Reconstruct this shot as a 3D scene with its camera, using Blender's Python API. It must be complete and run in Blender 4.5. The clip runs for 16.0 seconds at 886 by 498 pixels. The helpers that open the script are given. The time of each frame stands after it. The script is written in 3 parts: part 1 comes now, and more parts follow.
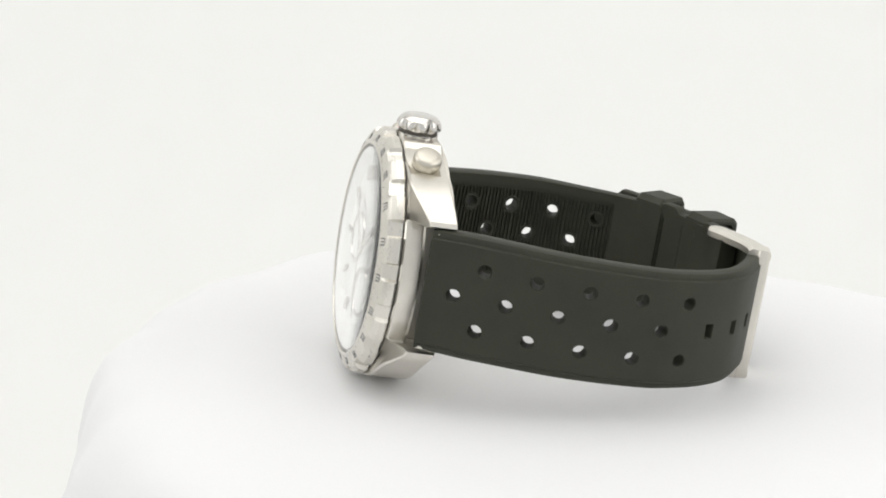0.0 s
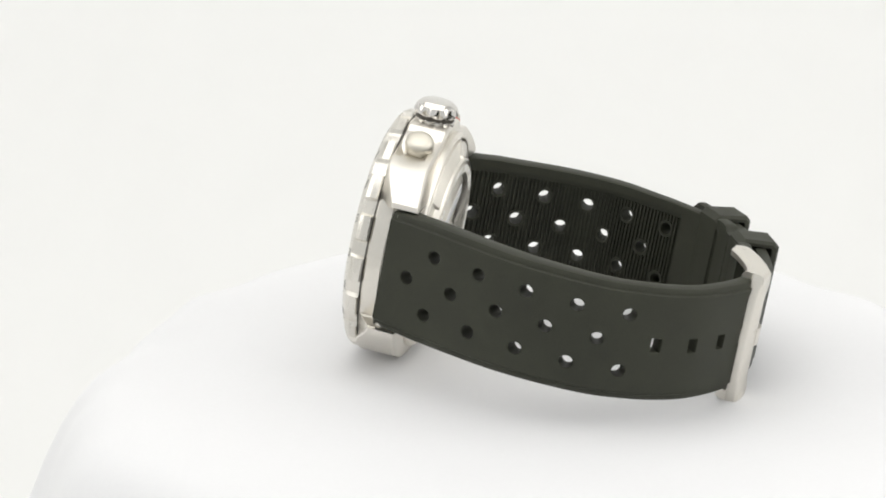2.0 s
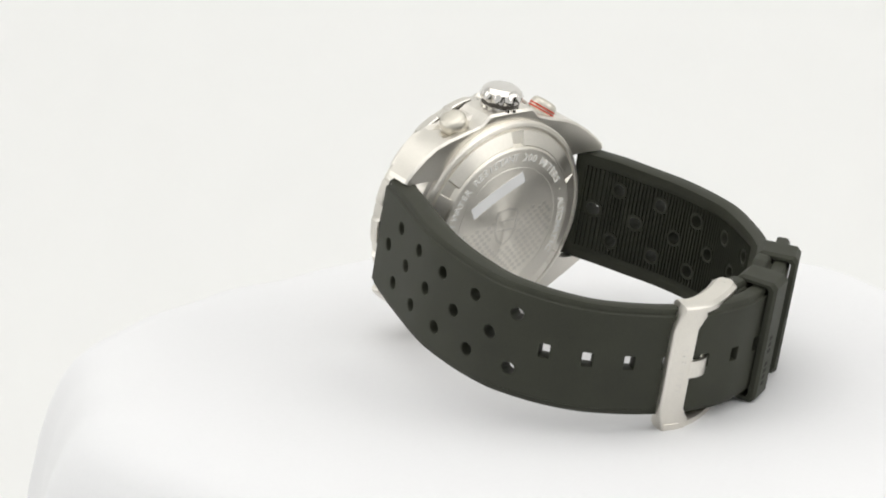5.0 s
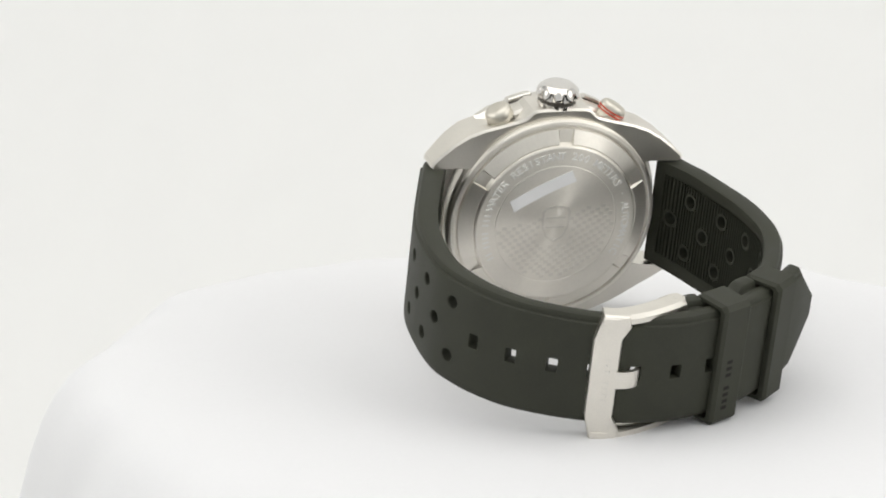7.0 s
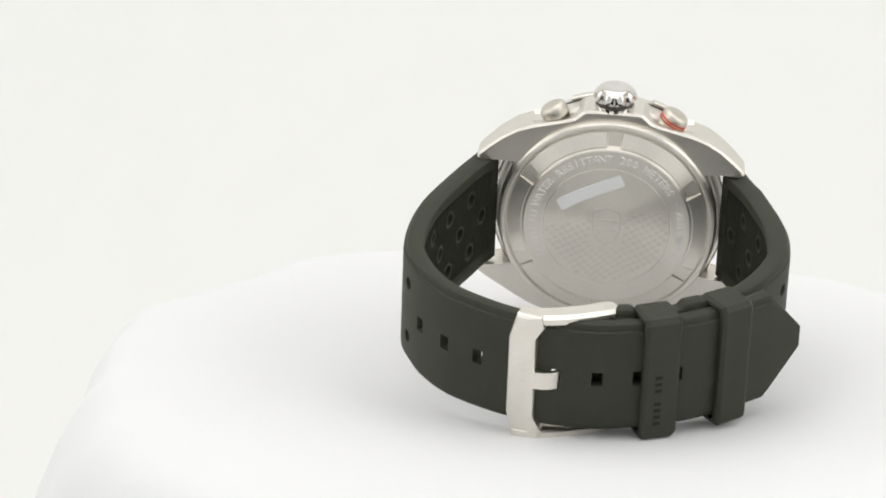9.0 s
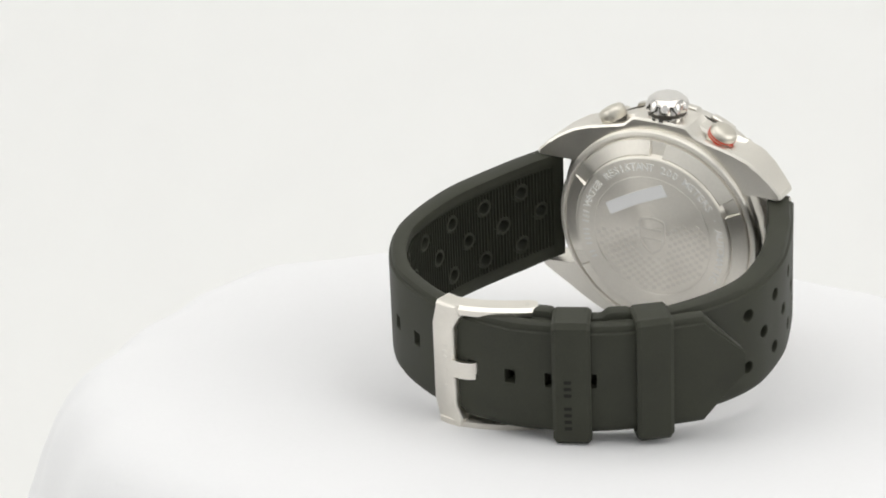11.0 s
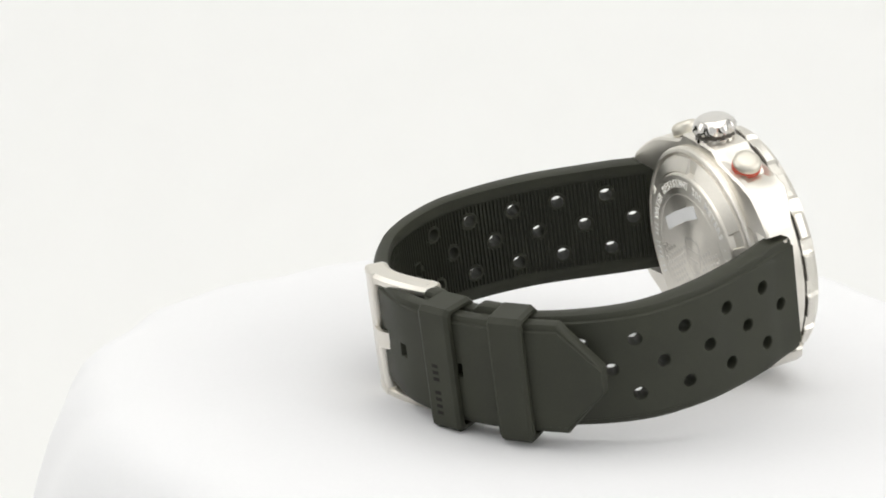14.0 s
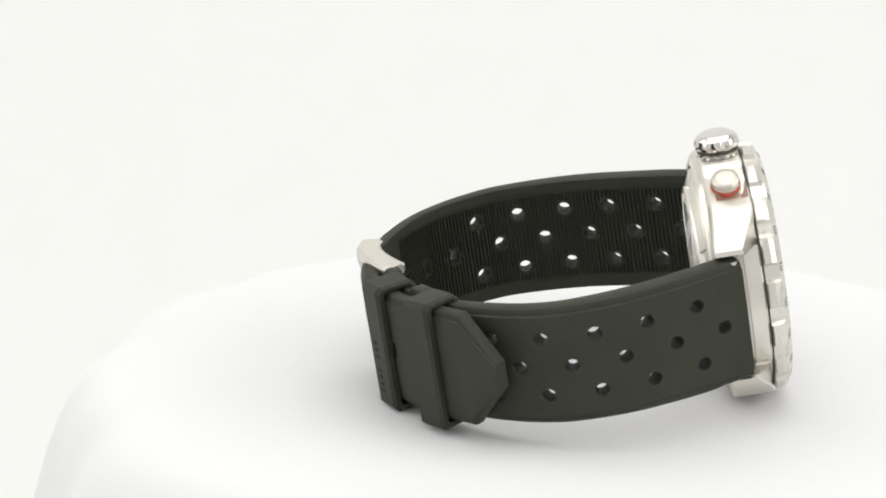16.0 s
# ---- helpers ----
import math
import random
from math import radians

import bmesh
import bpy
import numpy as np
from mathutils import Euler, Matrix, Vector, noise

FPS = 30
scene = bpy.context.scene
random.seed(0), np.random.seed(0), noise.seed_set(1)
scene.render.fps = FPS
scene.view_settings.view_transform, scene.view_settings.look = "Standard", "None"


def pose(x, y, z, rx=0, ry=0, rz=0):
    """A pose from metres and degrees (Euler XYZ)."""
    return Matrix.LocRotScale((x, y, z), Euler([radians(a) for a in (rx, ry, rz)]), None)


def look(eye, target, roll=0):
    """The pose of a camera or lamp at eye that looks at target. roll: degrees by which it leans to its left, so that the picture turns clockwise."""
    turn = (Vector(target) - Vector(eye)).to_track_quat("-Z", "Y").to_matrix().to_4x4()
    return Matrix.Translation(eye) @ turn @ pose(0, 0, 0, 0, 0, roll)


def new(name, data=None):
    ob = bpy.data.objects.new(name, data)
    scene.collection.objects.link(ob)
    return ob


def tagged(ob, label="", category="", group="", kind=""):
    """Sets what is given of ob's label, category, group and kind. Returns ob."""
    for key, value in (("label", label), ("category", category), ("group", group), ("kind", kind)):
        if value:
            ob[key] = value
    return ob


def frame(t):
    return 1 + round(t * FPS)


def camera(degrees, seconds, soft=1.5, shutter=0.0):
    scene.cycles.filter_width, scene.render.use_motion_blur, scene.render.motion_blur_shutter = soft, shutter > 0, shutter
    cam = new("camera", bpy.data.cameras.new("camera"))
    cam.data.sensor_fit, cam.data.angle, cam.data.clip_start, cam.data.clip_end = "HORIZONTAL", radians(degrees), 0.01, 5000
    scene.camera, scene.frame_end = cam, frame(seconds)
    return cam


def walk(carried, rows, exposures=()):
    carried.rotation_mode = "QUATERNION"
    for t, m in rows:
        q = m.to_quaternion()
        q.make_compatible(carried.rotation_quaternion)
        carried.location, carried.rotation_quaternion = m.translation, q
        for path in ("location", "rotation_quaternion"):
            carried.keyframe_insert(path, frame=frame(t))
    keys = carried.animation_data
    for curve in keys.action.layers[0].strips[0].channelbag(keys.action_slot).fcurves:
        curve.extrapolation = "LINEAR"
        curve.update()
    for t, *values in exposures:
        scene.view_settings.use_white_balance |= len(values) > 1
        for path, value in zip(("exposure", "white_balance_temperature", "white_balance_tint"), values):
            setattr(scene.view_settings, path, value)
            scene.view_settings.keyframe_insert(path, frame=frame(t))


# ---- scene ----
cam = camera(15.097, 16.0, soft=1.9)
EYE = Vector((0.0, -0.53828, 0.18987))
YAW, PITCH, ROLL = -0.038256, -0.303176, 0.872
AIM = EYE + Vector((math.sin(YAW) * math.cos(PITCH), math.cos(YAW) * math.cos(PITCH), math.sin(PITCH)))
walk(cam, [(0, look(EYE, AIM, ROLL)), (16, look(EYE, AIM, ROLL))],
     exposures=[(0, -0.03), (3, 0.0), (5.5, -0.07), (7, -0.1), (9, -0.03), (11.5, -0.09), (12, -0.01), (12.5, 0.0), (14, 0.0), (16, 0.03)])
SPIN = -0.205819          # radians a second, about the platter's upright axis

# ---- light: a white product tent, lit through its top and sides ----
world = bpy.data.worlds.new("studio")
scene.world = world
world.use_nodes = True
world.node_tree.nodes["Background"].inputs["Color"].default_value = (0.96, 0.97, 0.96, 1)
world.node_tree.nodes["Background"].inputs["Strength"].default_value = 0.78


def softbox(name, eye, target, sx, sy, watts, colour=(1, 1, 1)):
    lamp = bpy.data.lights.new(name, "AREA")
    lamp.shape, lamp.size, lamp.size_y, lamp.energy, lamp.color = "RECTANGLE", sx, sy, watts, colour
    ob = new(name, lamp)
    ob.matrix_world = look(eye, target)
    return ob


softbox("softbox_top", (0.0, -0.02, 0.66), (0, -0.01, 0), 0.8, 0.7, 2.5, (1, 0.99, 0.965))
softbox("softbox_side", (-0.56, -0.05, 0.30), (0, 0, 0.02), 0.6, 0.5, 1.25, (1, 0.99, 0.965))
softbox("softbox_side", (0.56, -0.12, 0.30), (0, 0, 0.02), 0.6, 0.5, 1.65, (1, 0.99, 0.965))

# ---- materials ----


def material(name, colour, rough=0.5, metal=0.0, **more):
    m = bpy.data.materials.new(name)
    m.use_nodes = True
    b = m.node_tree.nodes["Principled BSDF"]
    b.inputs["Base Color"].default_value = (*colour, 1)
    b.inputs["Roughness"].default_value = rough
    b.inputs["Metallic"].default_value = metal
    for key, value in more.items():
        b.inputs[key.replace("_", " ")].default_value = value
    return m


def textured(m, scales, amount, rough_amount=0.0, bump=0.0, stretch=(1, 1, 1)):
    """Two scales of noise on the base colour and roughness, and a fine relief."""
    t = m.node_tree
    b = t.nodes["Principled BSDF"]
    at = t.nodes.new("ShaderNodeTexCoord")
    squeeze = t.nodes.new("ShaderNodeMapping")
    squeeze.inputs["Scale"].default_value = stretch
    t.links.new(at.outputs["Object"], squeeze.inputs["Vector"])
    noises = []
    for s in scales:
        n = t.nodes.new("ShaderNodeTexNoise")
        n.inputs["Scale"].default_value = s
        n.inputs["Detail"].default_value = 4
        t.links.new(squeeze.outputs["Vector"], n.inputs["Vector"])
        noises.append(n)
    mean = t.nodes.new("ShaderNodeMath")
    mean.operation = "ADD"
    t.links.new(noises[0].outputs["Fac"], mean.inputs[0])
    t.links.new(noises[1].outputs["Fac"], mean.inputs[1])
    c = b.inputs["Base Color"].default_value[:3]
    ramp = t.nodes.new("ShaderNodeMapRange")
    ramp.inputs["From Min"].default_value, ramp.inputs["From Max"].default_value = 0.6, 1.4
    ramp.inputs["To Min"].default_value, ramp.inputs["To Max"].default_value = 1 - amount, 1 + amount
    t.links.new(mean.outputs[0], ramp.inputs["Value"])
    tint = t.nodes.new("ShaderNodeVectorMath")
    tint.operation = "SCALE"
    tint.inputs[0].default_value = c
    t.links.new(ramp.outputs[0], tint.inputs["Scale"])
    t.links.new(tint.outputs[0], b.inputs["Base Color"])
    if rough_amount:
        r = b.inputs["Roughness"].default_value
        ramp2 = t.nodes.new("ShaderNodeMapRange")
        ramp2.inputs["From Min"].default_value, ramp2.inputs["From Max"].default_value = 0.6, 1.4
        ramp2.inputs["To Min"].default_value, ramp2.inputs["To Max"].default_value = r - rough_amount, r + rough_amount
        t.links.new(mean.outputs[0], ramp2.inputs["Value"])
        t.links.new(ramp2.outputs[0], b.inputs["Roughness"])
    if bump:
        bp = t.nodes.new("ShaderNodeBump")
        bp.inputs["Distance"].default_value = bump
        bp.inputs["Strength"].default_value = 0.72
        t.links.new(noises[1].outputs["Fac"], bp.inputs["Height"])
        t.links.new(bp.outputs["Normal"], b.inputs["Normal"])
    return m


def turned(m, amount, rough_turn=0.0):
    """Circular brushing about the y axis: the gloss spreads across the fine rings."""
    t = m.node_tree
    b = t.nodes["Principled BSDF"]
    tan = t.nodes.new("ShaderNodeTangent")
    tan.direction_type, tan.axis = "RADIAL", "Y"
    b.inputs["Anisotropic"].default_value = amount
    b.inputs["Anisotropic Rotation"].default_value = rough_turn
    t.links.new(tan.outputs[0], b.inputs["Tangent"])
    return m


STEEL = (0.72, 0.695, 0.64)
polished = textured(material("polished_steel", (0.74, 0.72, 0.69), 0.15, 1.0), (300, 2500), 0.03, 0.03)
brushed = textured(material("brushed_steel", STEEL, 0.30, 1.0), (250, 1500), 0.05, 0.06, 0.000004, (1, 6, 1))
satin = textured(material("satin_steel", (0.745, 0.715, 0.655), 0.34, 1.0), (250, 4000), 0.05, 0.05, 0.000004)
ring_steel = turned(textured(material("turned_steel", (0.87, 0.835, 0.765), 0.42, 1.0), (200, 1800), 0.04, 0.03), 0.9, 0.25)
pusher_steel = textured(material("pusher_steel", (0.62, 0.59, 0.52), 0.4, 1.0), (250, 3000), 0.06, 0.06, 0.000006, (1, 1, 5))
engraved = material("engraved_steel", (0.93, 0.92, 0.89), 0.7, 0.3)
ink = material("dark_ink", (0.10, 0.10, 0.10), 0.5)
# dark fill for narrow gaps, their shade put into the colour
seam_dark = material("dark_gap_fill", (0.06, 0.053, 0.042), 0.5)
red = material("red_ring", (0.62, 0.06, 0.025), 0.4)
rubber = textured(material("black_rubber", (0.0315, 0.033, 0.0226), 0.6, 0.0, Specular_IOR_Level=0.3), (140, 4200), 0.24, 0.08, 0.000016)
groove = material("moulded_mark", (0.016, 0.016, 0.013), 0.7, 0.0, Specular_IOR_Level=0.18)
paper = textured(material("white_sticker", (0.90, 0.90, 0.90), 0.35), (150, 3000), 0.02)
silver_dial = textured(material("silver_dial", (0.90, 0.90, 0.89), 0.4), (300, 3000), 0.03)
glass = material("sapphire_crystal", (1, 1, 1), 0.02, 0.0, Transmission_Weight=1.0, IOR=1.2)
cloth = textured(material("white_cloth", (0.765, 0.765, 0.777), 0.9, 0.0, Sheen_Weight=0.15), (30, 1500), 0.012, 0.0, 0.00002)
paper_sweep = textured(material("white_backdrop", (0.80, 0.80, 0.79), 0.85), (4, 60), 0.01)
tent_white = textured(material("tent_fabric", (0.82, 0.82, 0.82), 0.9), (5, 200), 0.01)
platter_white = material("white_platter", (0.7, 0.7, 0.7), 0.4)

# ---- mesh helpers (things of the watch are given in millimetres) ----
MM = 0.001


def part(name, bm, mat, parent=None, label="", sharp=35, mm=True):
    bmesh.ops.recalc_face_normals(bm, faces=bm.faces)
    if mm:
        bmesh.ops.scale(bm, vec=(MM, MM, MM), verts=bm.verts)
    me = bpy.data.meshes.new(name)
    bm.to_mesh(me)
    bm.free()
    for f in me.polygons:
        f.use_smooth = True
    me.set_sharp_from_angle(angle=radians(sharp))
    me.materials.append(mat)
    ob = new(name, me)
    ob.parent = parent
    if label:
        tagged(ob, label)
    return ob


def lathe(profile, n=96, mod=None, close=True):
    """A solid turned about the y axis from (radius, y) points; mod(angle, k, r, y) may change a ring."""
    bm = bmesh.new()
    rings = []
    for k, (r, y) in enumerate(profile):
        if r < 1e-6:
            rings.append([bm.verts.new((0, y, 0))])
            continue
        ring = []
        for i in range(n):
            a = 2 * math.pi * i / n
            rr, yy = mod(a, k, r, y) if mod else (r, y)
            ring.append(bm.verts.new((rr * math.cos(a), yy, rr * math.sin(a))))
        rings.append(ring)
    pairs = list(zip(rings, rings[1:])) + ([(rings[-1], rings[0])] if close and len(rings[0]) > 1 and len(rings[-1]) > 1 else [])
    for p, q in pairs:
        for i in range(n):
            j = (i + 1) % n
            if len(p) == 1 and len(q) == 1:
                continue
            if len(p) == 1:
                bm.faces.new((p[0], q[i], q[j]))
            elif len(q) == 1:
                bm.faces.new((p[i], p[j], q[0]))
            else:
                bm.faces.new((p[i], p[j], q[j], q[i]))
    return bm


def box(bm, cx, cy, cz, sx, sy, sz, m=None, bevel=0.0):
    made = bmesh.ops.create_cube(bm, size=1, matrix=(m or Matrix()) @ Matrix.Translation((cx, cy, cz)) @ Matrix.Diagonal((sx, sy, sz, 1)))
    if bevel:
        edges = list({e for v in made["verts"] for e in v.link_edges})
        bmesh.ops.bevel(bm, geom=edges, offset=bevel, segments=2, affect="EDGES")


def loft(levels):
    """A solid from equal loops of points, with its two ends capped."""
    bm = bmesh.new()
    loops = [[bm.verts.new(p) for p in loop] for loop in levels]
    n = len(loops[0])
    for p, q in zip(loops, loops[1:]):
        for i in range(n):
            bm.faces.new((p[i], p[(i + 1) % n], q[(i + 1) % n], q[i]))
    bm.faces.new(loops[0][::-1])
    bm.faces.new(loops[-1])
    return bm


def merged(target, bm, m):
    """Adds bm, moved by m, to target."""
    made = {v: target.verts.new(m @ v.co) for v in bm.verts}
    for f in bm.faces:
        target.faces.new([made[v] for v in f.verts])
    bm.free()


def letter(text, size):
    """The flat outline mesh of a short text, centred, with a little depth."""
    cu = bpy.data.curves.new("letter", "FONT")
    cu.body, cu.size, cu.extrude, cu.align_x, cu.align_y, cu.resolution_u = text, size, 0.05, "CENTER", "CENTER", 3
    cu.offset = 0.012
    ob = new("letter", cu)
    dg = bpy.context.evaluated_depsgraph_get()
    me = bpy.data.meshes.new_from_object(ob.evaluated_get(dg))
    bm = bmesh.new()
    bm.from_mesh(me)
    bpy.data.objects.remove(ob)
    bpy.data.meshes.remove(me)
    return bm


class Path:
    """A smooth curve through points of the plan, by its length."""

    def __init__(self, points):
        pts = [Vector(p) for p in points]
        ends = [2 * pts[0] - pts[1]] + pts + [2 * pts[-1] - pts[-2]]
        dense = []
        for a, b, c, d in zip(ends, ends[1:], ends[2:], ends[3:]):
            for i in range(24):
                u = i / 24
                dense.append(0.5 * (2 * b + (c - a) * u + (2 * a - 5 * b + 4 * c - d) * u * u + (3 * b - a - 3 * c + d) * u ** 3))
        dense.append(pts[-1])
        self.xy = np.array([tuple(p) for p in dense])
        self.s = np.concatenate([[0], np.cumsum(np.hypot(*np.diff(self.xy, axis=0).T))])
        self.length = float(self.s[-1])

    def at(self, s):
        return Vector((np.interp(s, self.s, self.xy[:, 0]), np.interp(s, self.s, self.xy[:, 1])))

    def basis(self, s):
        """The place, the way along and the way outwards (to the right of it for turn = 1)."""
        d = (self.at(min(s + 0.6, self.length)) - self.at(max(s - 0.6, 0))).normalized()
        return self.at(s), d, Vector((d.y, -d.x))

    def near(self, x, y):
        return float(self.s[np.argmin(np.hypot(self.xy[:, 0] - x, self.xy[:, 1] - y))])

# ---- the place: a draped round platter in front of a white sweep ----


def sweep():
    """Floor and back wall in one sheet of paper, joined by a wide curve."""
    bm = bmesh.new()
    line = [(-1.6, -0.14), (0.15, -0.14)]
    for i in range(1, 13):
        a = math.pi / 2 * i / 12
        line.append((0.15 + 0.3 * math.sin(a), 0.16 - 0.3 * math.cos(a)))
    line += [(0.45, 1.0)]
    back = [(y + 0.004, z - 0.004) for y, z in line]
    rows = []
    for y, z in line + back[::-1]:
        rows.append([bm.verts.new((x, y, z)) for x in (-0.75, -0.4, 0, 0.4, 0.75)])
    for p, q in zip(rows, rows[1:] + rows[:1]):
        for i in range(4):
            bm.faces.new((p[i], p[i + 1], q[i + 1], q[i]))
    return tagged(part("backdrop", bm, paper_sweep, mm=False), "seamless white paper sweep behind and below the platter", "backdrop", kind="structure")


def tent():
    for name, (cx, cy, cz, sx, sy, sz) in (("wall_west", (-0.62, -0.1, 0.36, 0.01, 1.08, 1.0)), ("wall_east", (0.62, -0.1, 0.36, 0.01, 1.08, 1.0)),
                                            ("ceiling", (0, -0.1, 0.87, 1.26, 1.08, 0.01))):
        bm = bmesh.new()
        box(bm, cx, cy, cz, sx, sy, sz)
        tagged(part(name, bm, tent_white, mm=False), "white translucent fabric of a product photo tent", "tent", kind="structure")


TOP = -0.0004         # height of the cloth under the watch


def rim(a):
    """The draped cloth's uneven radius round the platter, in metres."""
    d = math.degrees(a) % 360
    r = 0.081 + 0.0018 * math.sin(2 * a + 0.6) + 0.0014 * math.sin(5 * a + 1.0) + 0.0007 * math.sin(13 * a + 2.0) + 0.0005 * math.sin(24 * a + 0.5)
    for at, high, wide in ((174, 0.0055, 13), (131, 0.008, 22), (255, 0.006, 25), (30, 0.008, 30), (310, 0.004, 14), (282, 0.002, 8)):
        off = (d - at + 180) % 360 - 180
        r += high * math.exp(-(off / wide) ** 2)
    return r


def turntable():
    thing = tagged(new("turntable"), "round turntable draped with soft white cloth", "turntable")
    bm = bmesh.new()
    bmesh.ops.create_cone(bm, cap_ends=True, segments=96, radius1=0.07, radius2=0.07, depth=0.016, matrix=Matrix.Translation((0, 0, -0.0115)))
    part("platter", bm, platter_white, thing, "white round platter under the cloth", mm=False)
    bm = bmesh.new()
    bmesh.ops.create_cone(bm, cap_ends=True, segments=64, radius1=0.05, radius2=0.045, depth=0.12, matrix=Matrix.Translation((0, 0, -0.0795)))
    part("base", bm, platter_white, thing, "white base of the turntable", mm=False)
    bm = bmesh.new()
    n = 288
    rings = []
    profile = [(0.12, 0), (0.3, 0), (0.5, 0), (0.65, 0), (0.76, 0), (0.84, -0.0002), (0.9, -0.0008), (0.945, -0.002), (0.975, -0.0042), (1.0, -0.0074),
               (1.022, -0.0115), (1.046, -0.018), (1.07, -0.027), (1.092, -0.038), (1.115, -0.052), (1.14, -0.07), (1.16, -0.095), (1.18, -0.132)]
    centre = bm.verts.new((0, 0, TOP))
    for u, z in profile:
        ring = []
        for i in range(n):
            a = 2 * math.pi * i / n
            low = min(1, max(0, -z / 0.07))
            fold = (math.sin(7 * a + 1.2) * 0.5 + math.sin(11 * a + 0.4) * 0.35 + math.sin(4 * a) * 0.4) * 0.011 * low
            r = u * rim(a) * (1 if u > 0.7 else 0.97) + fold
            bump = 0.0006 * noise.noise(Vector((math.cos(a) * 3.1 * u, math.sin(a) * 3.1 * u, 0.3))) * max(0, u - 0.72) * 4
            ring.append(bm.verts.new((r * math.cos(a), r * math.sin(a), TOP + z + bump)))
        rings.append(ring)
    for i in range(n):
        bm.faces.new((centre, rings[0][i], rings[0][(i + 1) % n]))
    for p, q in zip(rings, rings[1:]):
        for i in range(n):
            j = (i + 1) % n
            bm.faces.new((p[i], q[i], q[j], p[j]))
    cover = part("cloth_cover", bm, cloth, thing, "soft white cloth with loose folds round the edge", sharp=80, mm=False)
    thick = cover.modifiers.new("thickness", "SOLIDIFY")
    thick.thickness, thick.offset = 0.0012, -1
    return thing


# ---- the watch, in millimetres: x to the buckle side, y to the dial, z to the crown ----


def shoulder(f):
    """The case's outline at f of the way from its front to its back, as (x, z) points round it."""
    if f < 0.42:
        waist = [(math.sqrt(20.7 * 20.7 - z * z), z) for z in (0.0, 2.6, 5.2, 7.6, 9.2)] + [(18.2, 10.1)]
    else:
        waist = [(19.2, 0.0), (19.05, 2.6), (18.6, 5.2), (17.8, 7.6), (17.2, 9.2), (16.9, 10.1)]
    upper = [(18.6, 10.45), (20.6, 10.45), (22.7, 10.45), (23.3, 10.75), (23.0, 11.5), (21.4, 12.9), (19.3, 14.5), (16.7, 16.0), (14.0, 17.0), (10.8, 17.8), (8.0, 18.5), (6.7, 18.9), (5.2, 20.3), (4.6, 20.5), (2.4, 20.6)]
    lower = [(18.6, 10.45), (20.6, 10.45), (22.4, 10.45), (23.0, 10.75), (22.5, 11.5), (20.6, 13.0), (18.3, 14.6), (15.9, 16.2), (13.4, 17.6), (10.6, 18.8), (8.0, 19.7), (5.0, 20.3), (2.4, 20.6)]
    pts = waist + upper
    pts = pts + [(-x, z) for x, z in pts[::-1]]
    low = waist + lower
    return pts + [(-x, -z) for x, z in low[1:]] + [(x, -z) for x, z in low[::-1][:-1]]


def case_body(watch):
    levels = []
    for f, grow in ((0.0, -0.25), (0.04, 0.0), (0.2, 0.0), (0.40, 0.0), (0.44, 0.0), (0.6, 0.0), (0.8, 0.0), (0.945, 0.0), (1.0, -0.38)):
        loop = []
        for x, z in shoulder(f):
            ax = abs(x)
            tip = max(0.0, ax - 17.5) / 5.8 if abs(z) > 10.3 else 0.0
            front = 3.5 - 3.0 * tip
            back = -3.4 - 0.8 * tip
            r = math.hypot(x, z)
            # shallow seats cut for the two pushers
            seat = 1.25 * math.exp(-((ax - 10.4) / 3.0) ** 4) * (1 if z > 0 and 0.1 < f < 0.7 else 0)
            k = 1 + (grow - seat) / r
            loop.append((x * k, front + (back - front) * f, z * k))
        levels.append(loop)
    body = part("case", loft(levels), satin, watch, "satin steel case with four angular lugs", sharp=24)
    part("middle_ring", lathe([(18.0, -0.4), (19.9, -0.2), (20.35, 0.3), (20.35, 3.3), (20.0, 3.5), (18.0, 3.5)], 160), satin, body, sharp=30)
    # spring bars between the lugs
    for side in (-1, 1):
        bm = bmesh.new()
        bmesh.ops.create_cone(bm, cap_ends=True, segments=16, radius1=0.8, radius2=0.8, depth=19.4, matrix=Matrix.Translation((side * 23.0, -1.4, 0)))
        part("spring_bar", bm, satin, watch)
    # dark seam between case and bezel
    part("seam", lathe([(19.6, 3.35), (20.45, 3.45), (20.45, 3.8), (19.6, 3.9)], 128), seam_dark, watch, "dark seam under the bezel")


